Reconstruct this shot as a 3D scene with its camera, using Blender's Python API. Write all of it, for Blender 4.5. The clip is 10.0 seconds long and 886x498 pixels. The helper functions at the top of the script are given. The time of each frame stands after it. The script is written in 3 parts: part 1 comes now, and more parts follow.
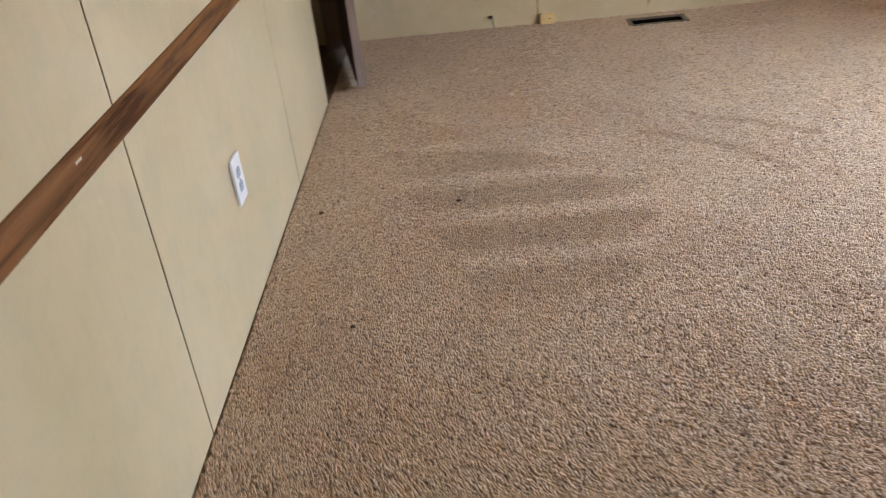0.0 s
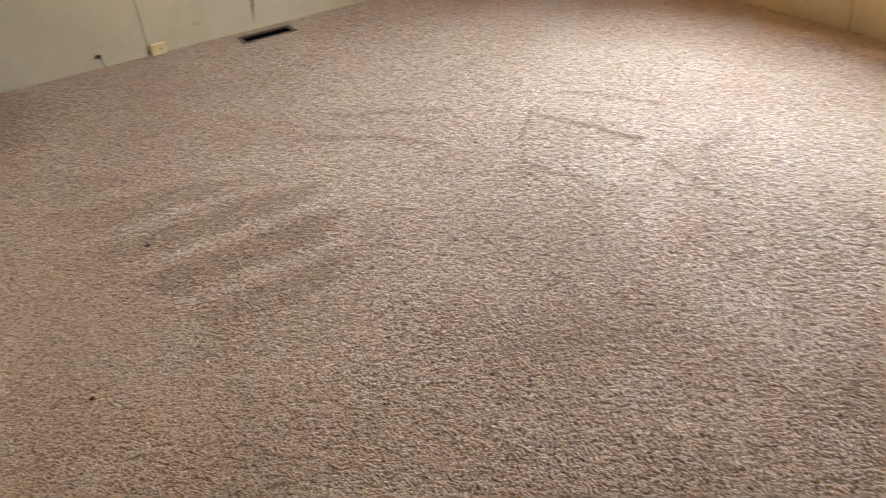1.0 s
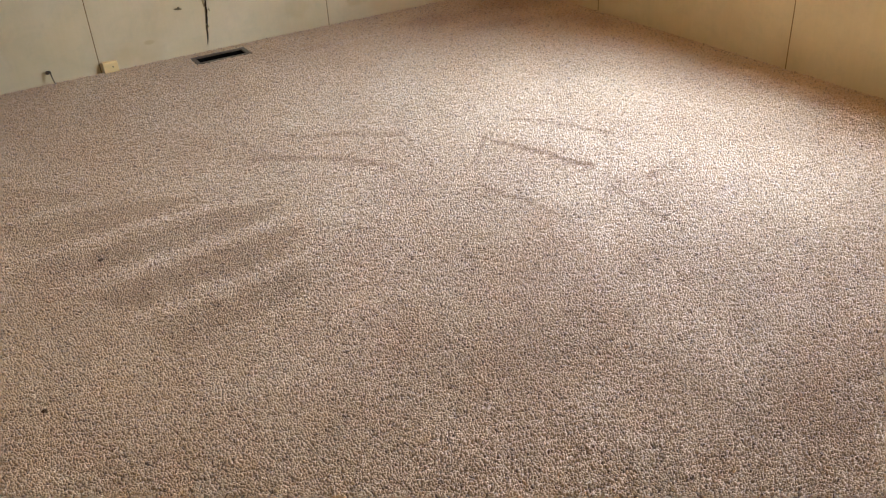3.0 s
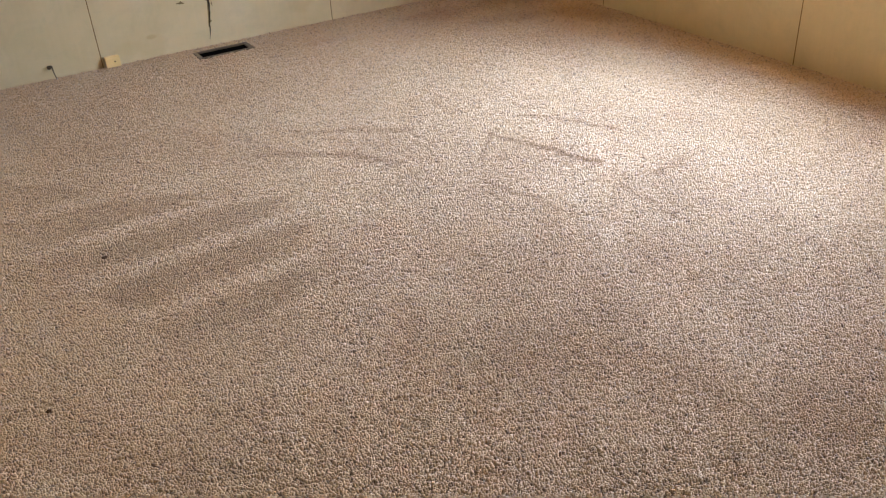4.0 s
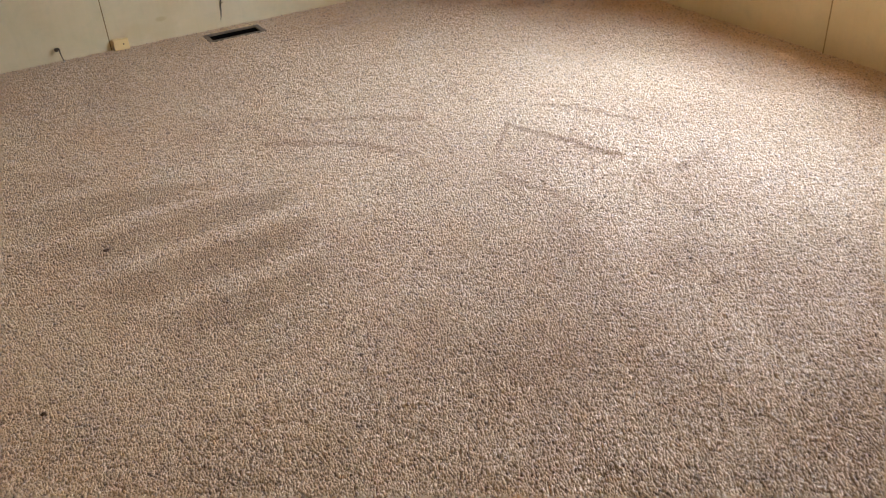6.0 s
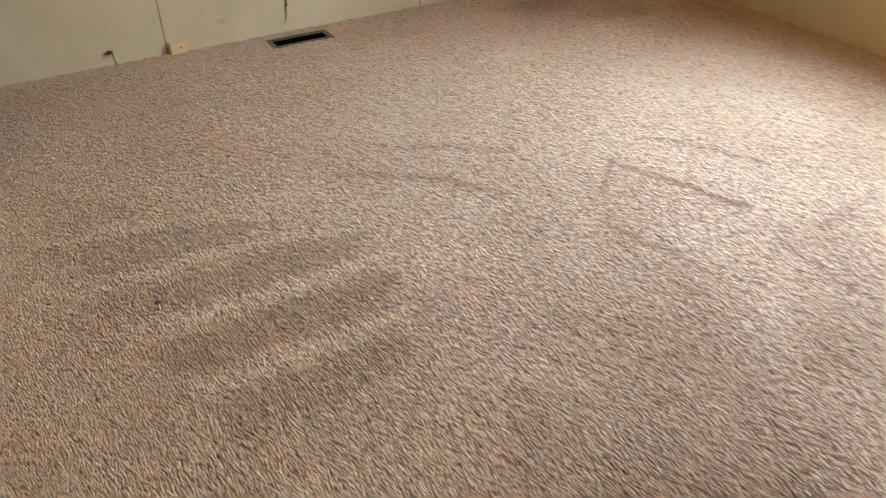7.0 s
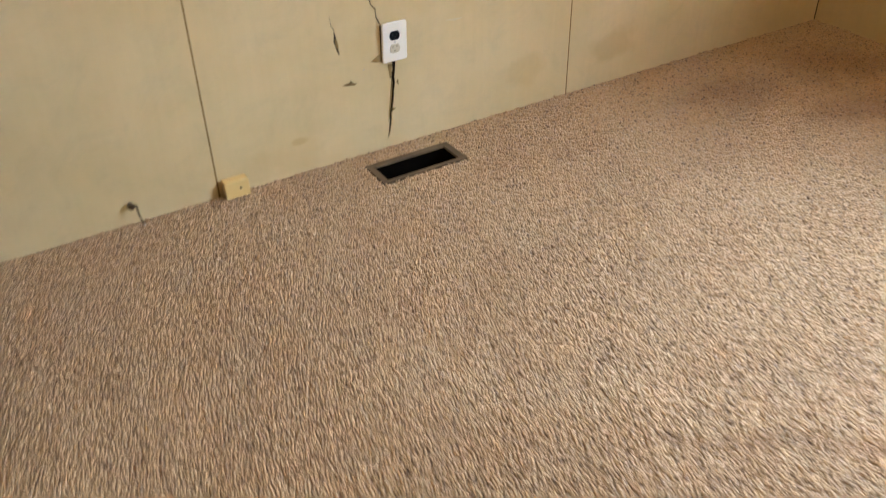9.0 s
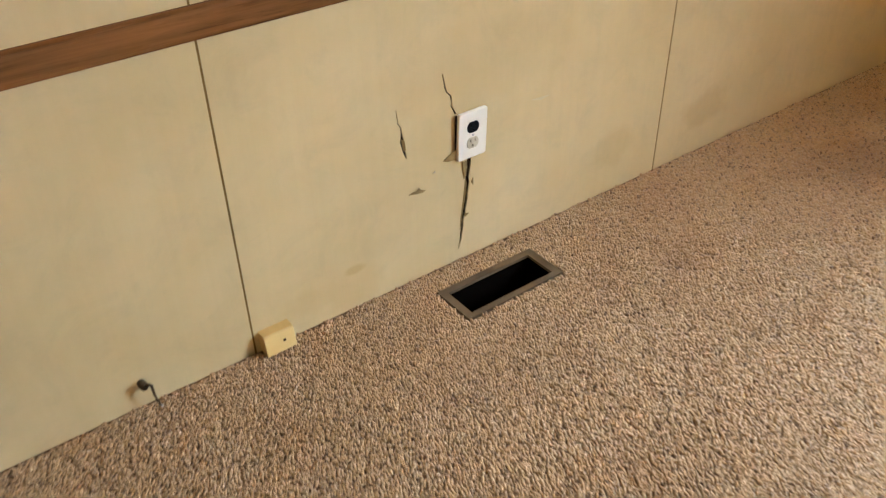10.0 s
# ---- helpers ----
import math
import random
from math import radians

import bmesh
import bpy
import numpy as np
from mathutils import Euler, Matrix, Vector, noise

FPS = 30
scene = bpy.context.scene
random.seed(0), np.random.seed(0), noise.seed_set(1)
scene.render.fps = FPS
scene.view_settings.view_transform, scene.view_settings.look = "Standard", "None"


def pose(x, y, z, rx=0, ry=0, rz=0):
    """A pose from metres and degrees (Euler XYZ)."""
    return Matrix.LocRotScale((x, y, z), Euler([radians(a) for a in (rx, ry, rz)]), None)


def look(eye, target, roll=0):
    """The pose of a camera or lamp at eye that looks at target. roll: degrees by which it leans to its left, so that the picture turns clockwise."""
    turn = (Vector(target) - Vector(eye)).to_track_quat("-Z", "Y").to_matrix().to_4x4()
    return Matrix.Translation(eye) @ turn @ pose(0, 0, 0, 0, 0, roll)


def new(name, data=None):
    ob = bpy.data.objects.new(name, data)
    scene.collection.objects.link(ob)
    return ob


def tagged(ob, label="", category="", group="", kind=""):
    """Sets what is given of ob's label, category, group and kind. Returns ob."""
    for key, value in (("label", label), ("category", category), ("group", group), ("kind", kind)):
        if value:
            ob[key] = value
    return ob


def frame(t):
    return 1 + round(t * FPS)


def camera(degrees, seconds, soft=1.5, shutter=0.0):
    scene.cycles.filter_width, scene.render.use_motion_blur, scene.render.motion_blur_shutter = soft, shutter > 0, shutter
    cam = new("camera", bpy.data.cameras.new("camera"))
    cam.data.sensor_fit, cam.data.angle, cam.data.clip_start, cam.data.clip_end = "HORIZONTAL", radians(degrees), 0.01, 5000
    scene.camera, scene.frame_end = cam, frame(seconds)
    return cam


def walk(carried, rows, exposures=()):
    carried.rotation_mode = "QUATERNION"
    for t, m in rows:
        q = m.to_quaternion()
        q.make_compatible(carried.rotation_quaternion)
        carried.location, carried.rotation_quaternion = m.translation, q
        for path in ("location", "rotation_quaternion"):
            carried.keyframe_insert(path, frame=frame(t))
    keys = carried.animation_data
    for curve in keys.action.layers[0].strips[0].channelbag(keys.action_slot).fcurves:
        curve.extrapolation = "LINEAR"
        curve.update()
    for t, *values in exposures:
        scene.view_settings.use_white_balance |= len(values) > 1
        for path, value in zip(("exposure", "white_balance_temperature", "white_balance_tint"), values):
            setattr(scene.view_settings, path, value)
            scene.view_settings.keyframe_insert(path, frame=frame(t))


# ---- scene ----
cam = camera(54.5, 10.0, soft=1.15, shutter=0.55)
PATH = [
    (0, (-0.32, -4.274, 1.22), (-0.434, -2.546, 0.221), -6.6),
    (0.1, (-0.385, -4.248, 1.217), (-0.432, -2.517, 0.216), -6.2),
    (0.5, (-0.517, -4.276, 1.273), (-0.135, -2.607, 0.239), -6.7),
    (1, (-0.568, -4.324, 1.304), (0.147, -2.791, 0.238), -6.8),
    (1.5, (-0.602, -4.361, 1.311), (0.229, -2.881, 0.254), -4.1),
    (2, (-0.614, -4.373, 1.306), (0.231, -2.886, 0.27), -3.7),
    (2.2, (-0.621, -4.371, 1.305), (0.229, -2.881, 0.278), -3.8),
    (3.3, (-0.633, -4.347, 1.297), (0.219, -2.848, 0.284), -3.3),
    (3.5, (-0.626, -4.347, 1.299), (0.221, -2.847, 0.283), -3.3),
    (4, (-0.638, -4.316, 1.296), (0.213, -2.825, 0.27), -3.4),
    (4.5, (-0.642, -4.311, 1.293), (0.204, -2.824, 0.257), -3.3),
    (5, (-0.632, -4.321, 1.294), (0.197, -2.833, 0.246), -3.7),
    (5.2, (-0.628, -4.319, 1.3), (0.195, -2.834, 0.243), -3.7),
    (6.3, (-0.536, -4.132, 1.279), (0.256, -2.636, 0.213), -3.2),
    (6.5, (-0.514, -4.046, 1.286), (0.259, -2.546, 0.214), -3.1),
    (7, (-0.518, -3.788, 1.263), (0.204, -2.268, 0.182), -2.7),
    (7.5, (-0.589, -3.412, 1.253), (0.108, -1.881, 0.171), -2.0),
    (8, (-0.569, -2.961, 1.217), (0.111, -1.431, 0.123), -1.5),
    (8.5, (-0.53, -2.555, 1.172), (0.136, -1.019, 0.077), -1.4),
    (9, (-0.516, -2.086, 1.262), (0.317, -0.684, 0.105), -1.2),
    (9.5, (-0.484, -1.667, 1.215), (0.397, -0.301, 0.05), -1.9),
    (9.9, (-0.478, -1.38, 1.244), (0.459, -0.057, 0.073), -1.5),
    (10, (-0.47, -1.322, 1.234), (0.483, -0.014, 0.059), -1.1),
]
walk(cam, [(t, look(eye, target, roll)) for t, eye, target, roll in PATH],
     exposures=[(0, 0.31, 6230, 22), (0.5, 0.33, 6150, 22), (1, 0.46, 6080, 21), (5, 0.49, 6150, 20), (7.5, 0.47, 6300, 20), (8, 0.46, 6420, 19), (9, 0.82, 6750, 16), (10, 0.93, 7030, 16)])

# ---- world, sun and window light ----
world = bpy.data.worlds.new("sky")
scene.world = world
world.use_nodes = True
wn = world.node_tree.nodes
sky = wn.new("ShaderNodeTexSky")
sky.sky_type = 'NISHITA'
sky.sun_disc = False
sky.sun_elevation = radians(80)
sky.sun_rotation = radians(63)
wn["Background"].inputs["Strength"].default_value = 0.08
world.node_tree.links.new(sky.outputs[0], wn["Background"].inputs["Color"])

# room dimensions
XW, XE, YN, YS, ZC = -0.953, 2.471, 0.0, -6.9, 2.3     # west, east, north, south, ceiling
WY0, WY1, WZ0, WZ1 = -2.93, -1.71, 0.82, 1.95          # window opening in the east wall
VY0, VY1 = -5.50, -4.62                                # second window, unseen, assumed farther along the same wall

sun = new("sun", bpy.data.lights.new("sun", 'SUN'))
sun.data.energy, sun.data.angle, sun.data.color = 5.0, radians(0.5), (1.0, 0.95, 0.86)
sun.matrix_world = look((2.330 + 0.141 * 6, -2.15 + 0.08 * 6, 6.0), (2.330, -2.15, 0.0))

# open sky outside the two windows
def sky_lamp(name, size, energy, eye, target):
    lamp = new(name, bpy.data.lights.new(name, 'AREA'))
    lamp.data.shape, lamp.data.size, lamp.data.size_y = 'RECTANGLE', size, 1.3
    lamp.data.energy, lamp.data.color = energy, (0.47, 0.70, 1.0)
    lamp.matrix_world = look(eye, target)


sky_lamp("sky_daylight", 1.9, 520.0, (XE + 0.85, -2.56, 2.20), (XE - 0.80, -1.95, 0.35))
sky_lamp("far_sky_daylight", 1.2, 75.0, (XE + 0.75, -5.20, 2.05), (XE - 1.50, -4.60, 0.40))

# added warm fill lamp for unseen sunlit ground, aimed up through the window
warm_fill = new("warm_fill_lamp", bpy.data.lights.new("warm_fill_lamp", 'AREA'))
warm_fill.data.shape, warm_fill.data.size, warm_fill.data.size_y = 'RECTANGLE', 1.6, 1.0
warm_fill.data.energy, warm_fill.data.color = 112.0, (1.0, 0.78, 0.45)
warm_fill.matrix_world = look((XE + 0.70, -2.45, 0.45), (1.5, -2.10, 2.3))


# ---- materials ----
def material(name):
    m = bpy.data.materials.new(name)
    m.use_nodes = True
    nt = m.node_tree
    b = nt.nodes["Principled BSDF"]

    def node(kind, **values):
        n = nt.nodes.new("ShaderNode" + kind)
        for k, v in values.items():
            n.inputs[k.replace("_", " ")].default_value = v
        return n

    return m, b, node, nt.links.new


def ramp(n, *stops):
    e = n.color_ramp.elements
    while len(e) < len(stops):
        e.new(0.5)
    for el, (p, c) in zip(e, stops):
        el.position, el.color = p, (*c, 1)
    return n


def plain(name, colour, rough=0.5, metal=0.0, vary=0.12, scale=40.0, bump=0.1):
    """A painted or moulded surface with slight blotches and fine relief."""
    m, b, node, link = material(name)
    co = node("TexCoord")
    big = node("TexNoise", Scale=scale * 0.15, Detail=4.0)
    fine = node("TexNoise", Scale=scale * 6, Detail=3.0)
    link(co.outputs["Object"], big.inputs["Vector"])
    link(co.outputs["Object"], fine.inputs["Vector"])
    lo = tuple(c * (1 - vary) for c in colour)
    hi = tuple(min(1, c * (1 + vary)) for c in colour)
    cr = ramp(node("ValToRGB"), (0.3, lo), (0.7, hi))
    link(big.outputs["Fac"], cr.inputs["Fac"])
    link(cr.outputs["Color"], b.inputs["Base Color"])
    bp = node("Bump", Strength=bump, Distance=0.002)
    link(fine.outputs["Fac"], bp.inputs["Height"])
    link(bp.outputs["Normal"], b.inputs["Normal"])
    b.inputs["Roughness"].default_value, b.inputs["Metallic"].default_value = rough, metal
    return m


def wall_material(name, stain=None):
    """Yellowed cream vinyl on gypsum panels: vertical fibre streaks, faint smears, a low dull gloss."""
    m, b, node, link = material(name)
    geo = node("NewGeometry")
    stretch = node("Mapping")
    stretch.inputs["Scale"].default_value = (55, 55, 2.2)
    link(geo.outputs["Position"], stretch.inputs["Vector"])
    fibre = node("TexNoise", Scale=1.0, Detail=5.0, Roughness=0.65)
    link(stretch.outputs["Vector"], fibre.inputs["Vector"])
    blot = node("TexNoise", Scale=2.3, Detail=5.0, Roughness=0.6)
    link(geo.outputs["Position"], blot.inputs["Vector"])
    weave = node("TexNoise", Scale=420.0, Detail=2.0)
    link(geo.outputs["Position"], weave.inputs["Vector"])
    c1 = ramp(node("ValToRGB"), (0.30, WALL_LO), (0.72, WALL_HI))
    link(blot.outputs["Fac"], c1.inputs["Fac"])
    c2 = ramp(node("ValToRGB"), (0.25, (0.80, 0.78, 0.72)), (0.6, (1, 1, 1)))
    link(fibre.outputs["Fac"], c2.inputs["Fac"])
    mul = node("Mix")
    mul.data_type, mul.blend_type = 'RGBA', 'MULTIPLY'
    mul.inputs[0].default_value = 0.15
    link(c1.outputs["Color"], mul.inputs[6])
    link(c2.outputs["Color"], mul.inputs[7])
    mottle = node("TexNoise", Scale=8.0, Detail=7.0, Roughness=0.72, Distortion=0.8)
    link(geo.outputs["Position"], mottle.inputs["Vector"])
    c3 = ramp(node("ValToRGB"), (0.34, (0.90, 0.91, 0.92)), (0.50, (0.98, 0.98, 0.97)), (0.68, (1.0, 0.985, 0.95)))
    link(mottle.outputs["Fac"], c3.inputs["Fac"])
    mul2 = node("Mix")
    mul2.data_type, mul2.blend_type = 'RGBA', 'MULTIPLY'
    mul2.inputs[0].default_value = 0.8
    link(mul.outputs[2], mul2.inputs[6])
    link(c3.outputs["Color"], mul2.inputs[7])
    colour = mul2.outputs[2]
    for (cx, cz, rx, rz, amount) in (stain or ()):
        away = node("Mapping")
        away.vector_type = 'TEXTURE'
        away.inputs["Location"].default_value = (cx, 0, cz)
        away.inputs["Scale"].default_value = (rx, 100, rz)
        link(geo.outputs["Position"], away.inputs["Vector"])
        wob = node("TexNoise", Scale=9.0, Detail=4.0)
        link(geo.outputs["Position"], wob.inputs["Vector"])
        dist = node("VectorMath")
        dist.operation = 'LENGTH'
        link(away.outputs["Vector"], dist.inputs[0])
        add = node("Math")
        add.operation = 'MULTIPLY_ADD'
        link(wob.outputs["Fac"], add.inputs[0])
        add.inputs[1].default_value = 1.6
        link(dist.outputs["Value"], add.inputs[2])
        mask = ramp(node("ValToRGB"), (0.75, (amount,) * 3), (1.75, (0, 0, 0)))
        half = node("Math")
        half.operation = 'MULTIPLY'
        half.inputs[1].default_value = 0.6
        link(add.outputs[0], half.inputs[0])
        link(half.outputs[0], mask.inputs["Fac"])
        sm = node("Mix")
        sm.data_type, sm.blend_type = 'RGBA', 'MIX'
        link(mask.outputs["Color"], sm.inputs[0])
        link(colour, sm.inputs[6])
        sm.inputs[7].default_value = (0.42, 0.23, 0.07, 1)
        colour = sm.outputs[2]
    link(colour, b.inputs["Base Color"])
    total = node("Math")
    total.operation = 'MULTIPLY_ADD'
    total.inputs[1].default_value = 0.5
    link(weave.outputs["Fac"], total.inputs[0])
    link(fibre.outputs["Fac"], total.inputs[2])
    bp = node("Bump", Strength=0.18, Distance=0.002)
    link(total.outputs[0], bp.inputs["Height"])
    link(bp.outputs["Normal"], b.inputs["Normal"])
    rr = ramp(node("ValToRGB"), (0.3, (0.38,) * 3), (0.7, (0.55,) * 3))
    link(blot.outputs["Fac"], rr.inputs["Fac"])
    link(rr.outputs["Color"], b.inputs["Roughness"])
    return m


def wood_material(name, dark, light, along, rough=0.4, scale=1.0):
    """Stained wood with grain running along one axis (0, 1 or 2)."""
    m, b, node, link = material(name)
    geo = node("NewGeometry")
    mp = node("Mapping")
    s = [60.0 * scale] * 3
    s[along] = 3.0 * scale
    mp.inputs["Scale"].default_value = s
    link(geo.outputs["Position"], mp.inputs["Vector"])
    n1 = node("TexNoise", Scale=1.0, Detail=6.0, Roughness=0.7, Distortion=0.6)
    link(mp.outputs["Vector"], n1.inputs["Vector"])
    mp2 = node("Mapping")
    s2 = [26.0 * scale] * 3
    s2[along] = 1.6 * scale
    mp2.inputs["Scale"].default_value = s2
    link(geo.outputs["Position"], mp2.inputs["Vector"])
    n2 = node("TexNoise", Scale=1.0, Detail=4.0, Distortion=1.2)
    link(mp2.outputs["Vector"], n2.inputs["Vector"])
    mix = node("Math")
    mix.operation = 'MULTIPLY_ADD'
    mix.inputs[1].default_value = 0.45
    link(n1.outputs["Fac"], mix.inputs[0])
    half = node("Math")
    half.operation = 'MULTIPLY'
    half.inputs[1].default_value = 0.55
    link(n2.outputs["Fac"], half.inputs[0])
    link(half.outputs[0], mix.inputs[2])
    cr = ramp(node("ValToRGB"), (0.39, dark), (0.48, tuple(0.4 * p + 0.6 * q for p, q in zip(dark, light))), (0.60, light))
    link(mix.outputs[0], cr.inputs["Fac"])
    link(cr.outputs["Color"], b.inputs["Base Color"])
    bp = node("Bump", Strength=0.25, Distance=0.001)
    link(n1.outputs["Fac"], bp.inputs["Height"])
    link(bp.outputs["Normal"], b.inputs["Normal"])
    b.inputs["Roughness"].default_value = rough
    return m


def carpet_material():
    """Cut-pile carpet: beige yarn with darker and paler tufts and faint traffic soiling."""
    m, b, node, link = material("carpet_yarn")
    geo = node("NewGeometry")
    cr = ramp(node("ValToRGB"), (0.0, CARPET_DK), (0.17, CARPET_MID), (0.75, CARPET_HI), (1.0, CARPET_TOP))
    link(geo.outputs["Random Per Island"], cr.inputs["Fac"])
    soil = node("TexNoise", Scale=2.2, Detail=5.0, Roughness=0.6)
    link(geo.outputs["Position"], soil.inputs["Vector"])
    sc = ramp(node("ValToRGB"), (0.32, (0.89, 0.83, 0.78)), (0.68, (1, 1, 1)))
    link(soil.outputs["Fac"], sc.inputs["Fac"])
    mul = node("Mix")
    mul.data_type, mul.blend_type = 'RGBA', 'MULTIPLY'
    mul.inputs[0].default_value = 1.0
    link(cr.outputs["Color"], mul.inputs[6])
    link(sc.outputs["Color"], mul.inputs[7])
    # Shade of the brushed marks put into the colour; real stains share the mask.
    shade_stain = node("Attribute")
    shade_stain.attribute_name = "shade_stain"
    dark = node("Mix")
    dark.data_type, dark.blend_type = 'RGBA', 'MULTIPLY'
    link(shade_stain.outputs["Fac"], dark.inputs[0])
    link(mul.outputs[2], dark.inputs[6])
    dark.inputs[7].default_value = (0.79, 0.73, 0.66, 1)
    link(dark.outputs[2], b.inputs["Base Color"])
    fib = node("TexNoise", Scale=900.0, Detail=2.0)
    link(geo.outputs["Position"], fib.inputs["Vector"])
    bp = node("Bump", Strength=0.5, Distance=0.001)
    link(fib.outputs["Fac"], bp.inputs["Height"])
    link(bp.outputs["Normal"], b.inputs["Normal"])
    b.inputs["Roughness"].default_value = 0.60
    b.inputs["Specular IOR Level"].default_value = 0.48
    b.inputs["Sheen Weight"].default_value = 0.3
    b.inputs["Sheen Roughness"].default_value = 0.5
    return m


WALL_LO, WALL_HI = (0.610, 0.450, 0.222), (0.745, 0.555, 0.300)
CARPET_DK, CARPET_MID, CARPET_HI, CARPET_TOP = (0.21, 0.120, 0.053), (0.560, 0.350, 0.168), (0.625, 0.402, 0.200), (0.690, 0.464, 0.246)
M_WALL = wall_material("vinyl_panel")
M_WALLN = wall_material("vinyl_panel_stained", [(1.42, 0.12, 0.14, 0.08, 0.26), (1.04, 0.13, 0.11, 0.08, 0.16), (0.20, 0.05, 0.2, 0.07, 0.12), (0.252, 0.097, 0.035, 0.018, 0.35), (0.62, 0.46, 0.3, 0.2, 0.08)])
M_STRIP = plain("brown_seam_strip", (0.20, 0.115, 0.035), 0.9, vary=0.3, scale=60)
M_SEAM = plain("dark_seam_backing", (0.028, 0.015, 0.006), 0.9)
M_TORN = plain("torn_paper", (0.30, 0.20, 0.085), 0.9, vary=0.35, scale=120)
M_RAIL = wood_material("rail_wood", (0.065, 0.022, 0.007), (0.26, 0.105, 0.032), 1, 0.6)
M_RAILX = wood_material("rail_wood_across", (0.065, 0.022, 0.007), (0.26, 0.105, 0.032), 0, 0.6)
M_DOOR = wood_material("door_wood", (0.05, 0.024, 0.012), (0.21, 0.12, 0.065), 2, 0.5, 0.45)
M_JAMB = wood_material("jamb_wood", (0.20, 0.122, 0.078), (0.31, 0.205, 0.138), 2, 0.55)
M_CEIL = plain("ceiling_paint", (0.74, 0.66, 0.52), 0.9, vary=0.05)
M_CARPET = carpet_material()
M_BACKING = plain("carpet_backing", (0.17, 0.10, 0.048), 0.95, vary=0.25, scale=60, bump=0.6)
M_PLATE = plain("white_plastic", (0.93, 0.86, 0.74), 0.28, vary=0.03, bump=0.02)
M_IVORY = plain("ivory_plastic", (0.66, 0.56, 0.40), 0.35, vary=0.08, bump=0.02)
M_GREYP = plain("grey_plastic", (0.45, 0.44, 0.41), 0.35, vary=0.08, bump=0.02)
M_BLACK = plain("black_plastic", (0.012, 0.012, 0.014), 0.3, vary=0.2, bump=0.05)
M_SLOT = plain("slot_dark", (0.022, 0.012, 0.006), 0.8)
M_STEEL = plain("steel", (0.6, 0.58, 0.54), 0.35, metal=1.0, bump=0.05)
M_REG = plain("brown_register_enamel", (0.135, 0.084, 0.038), 0.7, vary=0.25, scale=90)
M_DUCT = plain("dark_duct_metal", (0.004, 0.0028, 0.002), 0.9, vary=0.3)
M_JACK = plain("yellowed_plastic", (0.72, 0.48, 0.18), 0.4, vary=0.08, bump=0.05)
M_CABLE = plain("dark_rubber", (0.075, 0.048, 0.027), 0.55, vary=0.3, scale=150)
M_LINT = plain("dark_debris", (0.075, 0.038, 0.018), 0.9, vary=0.4, scale=200)
M_FRAME = plain("white_window_frame", (0.8, 0.8, 0.78), 0.4, vary=0.03)
M_SCUFF = plain("pale_scuffed_vinyl", (0.66, 0.53, 0.32), 0.6, vary=0.08, scale=200)
M_CHIP = plain("pale_chipped_wood", (0.58, 0.46, 0.31), 0.8, vary=0.1, scale=200)


def glass_material():
    m, b, node, link = material("clear_glass")
    b.inputs["Transmission Weight"].default_value = 1.0
    b.inputs["Roughness"].default_value = 0.0
    b.inputs["IOR"].default_value = 1.45
    return m


M_GLASS = glass_material()
M_DUCT.node_tree.nodes["Principled BSDF"].inputs["Specular IOR Level"].default_value = 0.0
for m in (M_BLACK, M_RAIL, M_RAILX, M_LINT, M_STRIP, M_SEAM, M_TORN, M_CABLE, M_SLOT):
    m.node_tree.nodes["Principled BSDF"].inputs["Specular IOR Level"].default_value = 0.08


# ---- mesh helpers ----
def part(name, bm, mat, parent=None, label="", smooth=False):
    me = bpy.data.meshes.new(name)
    bmesh.ops.recalc_face_normals(bm, faces=bm.faces)
    bm.to_mesh(me)
    bm.free()
    me.materials.append(mat)
    if smooth:
        me.polygons.foreach_set("use_smooth", [True] * len(me.polygons))
    ob = new(name, me)
    ob.parent = parent
    if label:
        tagged(ob, label)
    return ob


def box(x0, x1, y0, y1, z0, z1, bevel=0.0, bm=None, seg=2):
    own = bmesh.new()
    bmesh.ops.create_cube(own, size=1.0)
    for v in own.verts:
        v.co = Vector(((x0 + x1) / 2 + v.co.x * (x1 - x0), (y0 + y1) / 2 + v.co.y * (y1 - y0), (z0 + z1) / 2 + v.co.z * (z1 - z0)))
    if bevel:
        bmesh.ops.bevel(own, geom=own.edges[:], offset=bevel, segments=seg, profile=0.6, affect='EDGES')
    if bm is None:
        return own
    me = bpy.data.meshes.new("tmp")
    own.to_mesh(me)
    own.free()
    bm.from_mesh(me)
    bpy.data.meshes.remove(me)
    return bm


def tube(points, radii, sides=10, caps=True):
    bm = bmesh.new()
    rings = []
    pts = [Vector(p) for p in points]
    for i, p in enumerate(pts):
        d = (pts[min(i + 1, len(pts) - 1)] - pts[max(i - 1, 0)]).normalized()
        q = d.to_track_quat('Z', 'Y')
        rings.append([bm.verts.new(p + q @ Vector((radii[i] * math.cos(a), radii[i] * math.sin(a), 0)))
                      for a in [2 * math.pi * k / sides for k in range(sides)]])
    for a, b in zip(rings, rings[1:]):
        for k in range(sides):
            bm.faces.new((a[k], a[(k + 1) % sides], b[(k + 1) % sides], b[k]))
    if caps:
        bm.faces.new(rings[0][::-1])
        bm.faces.new(rings[-1])
    return bm


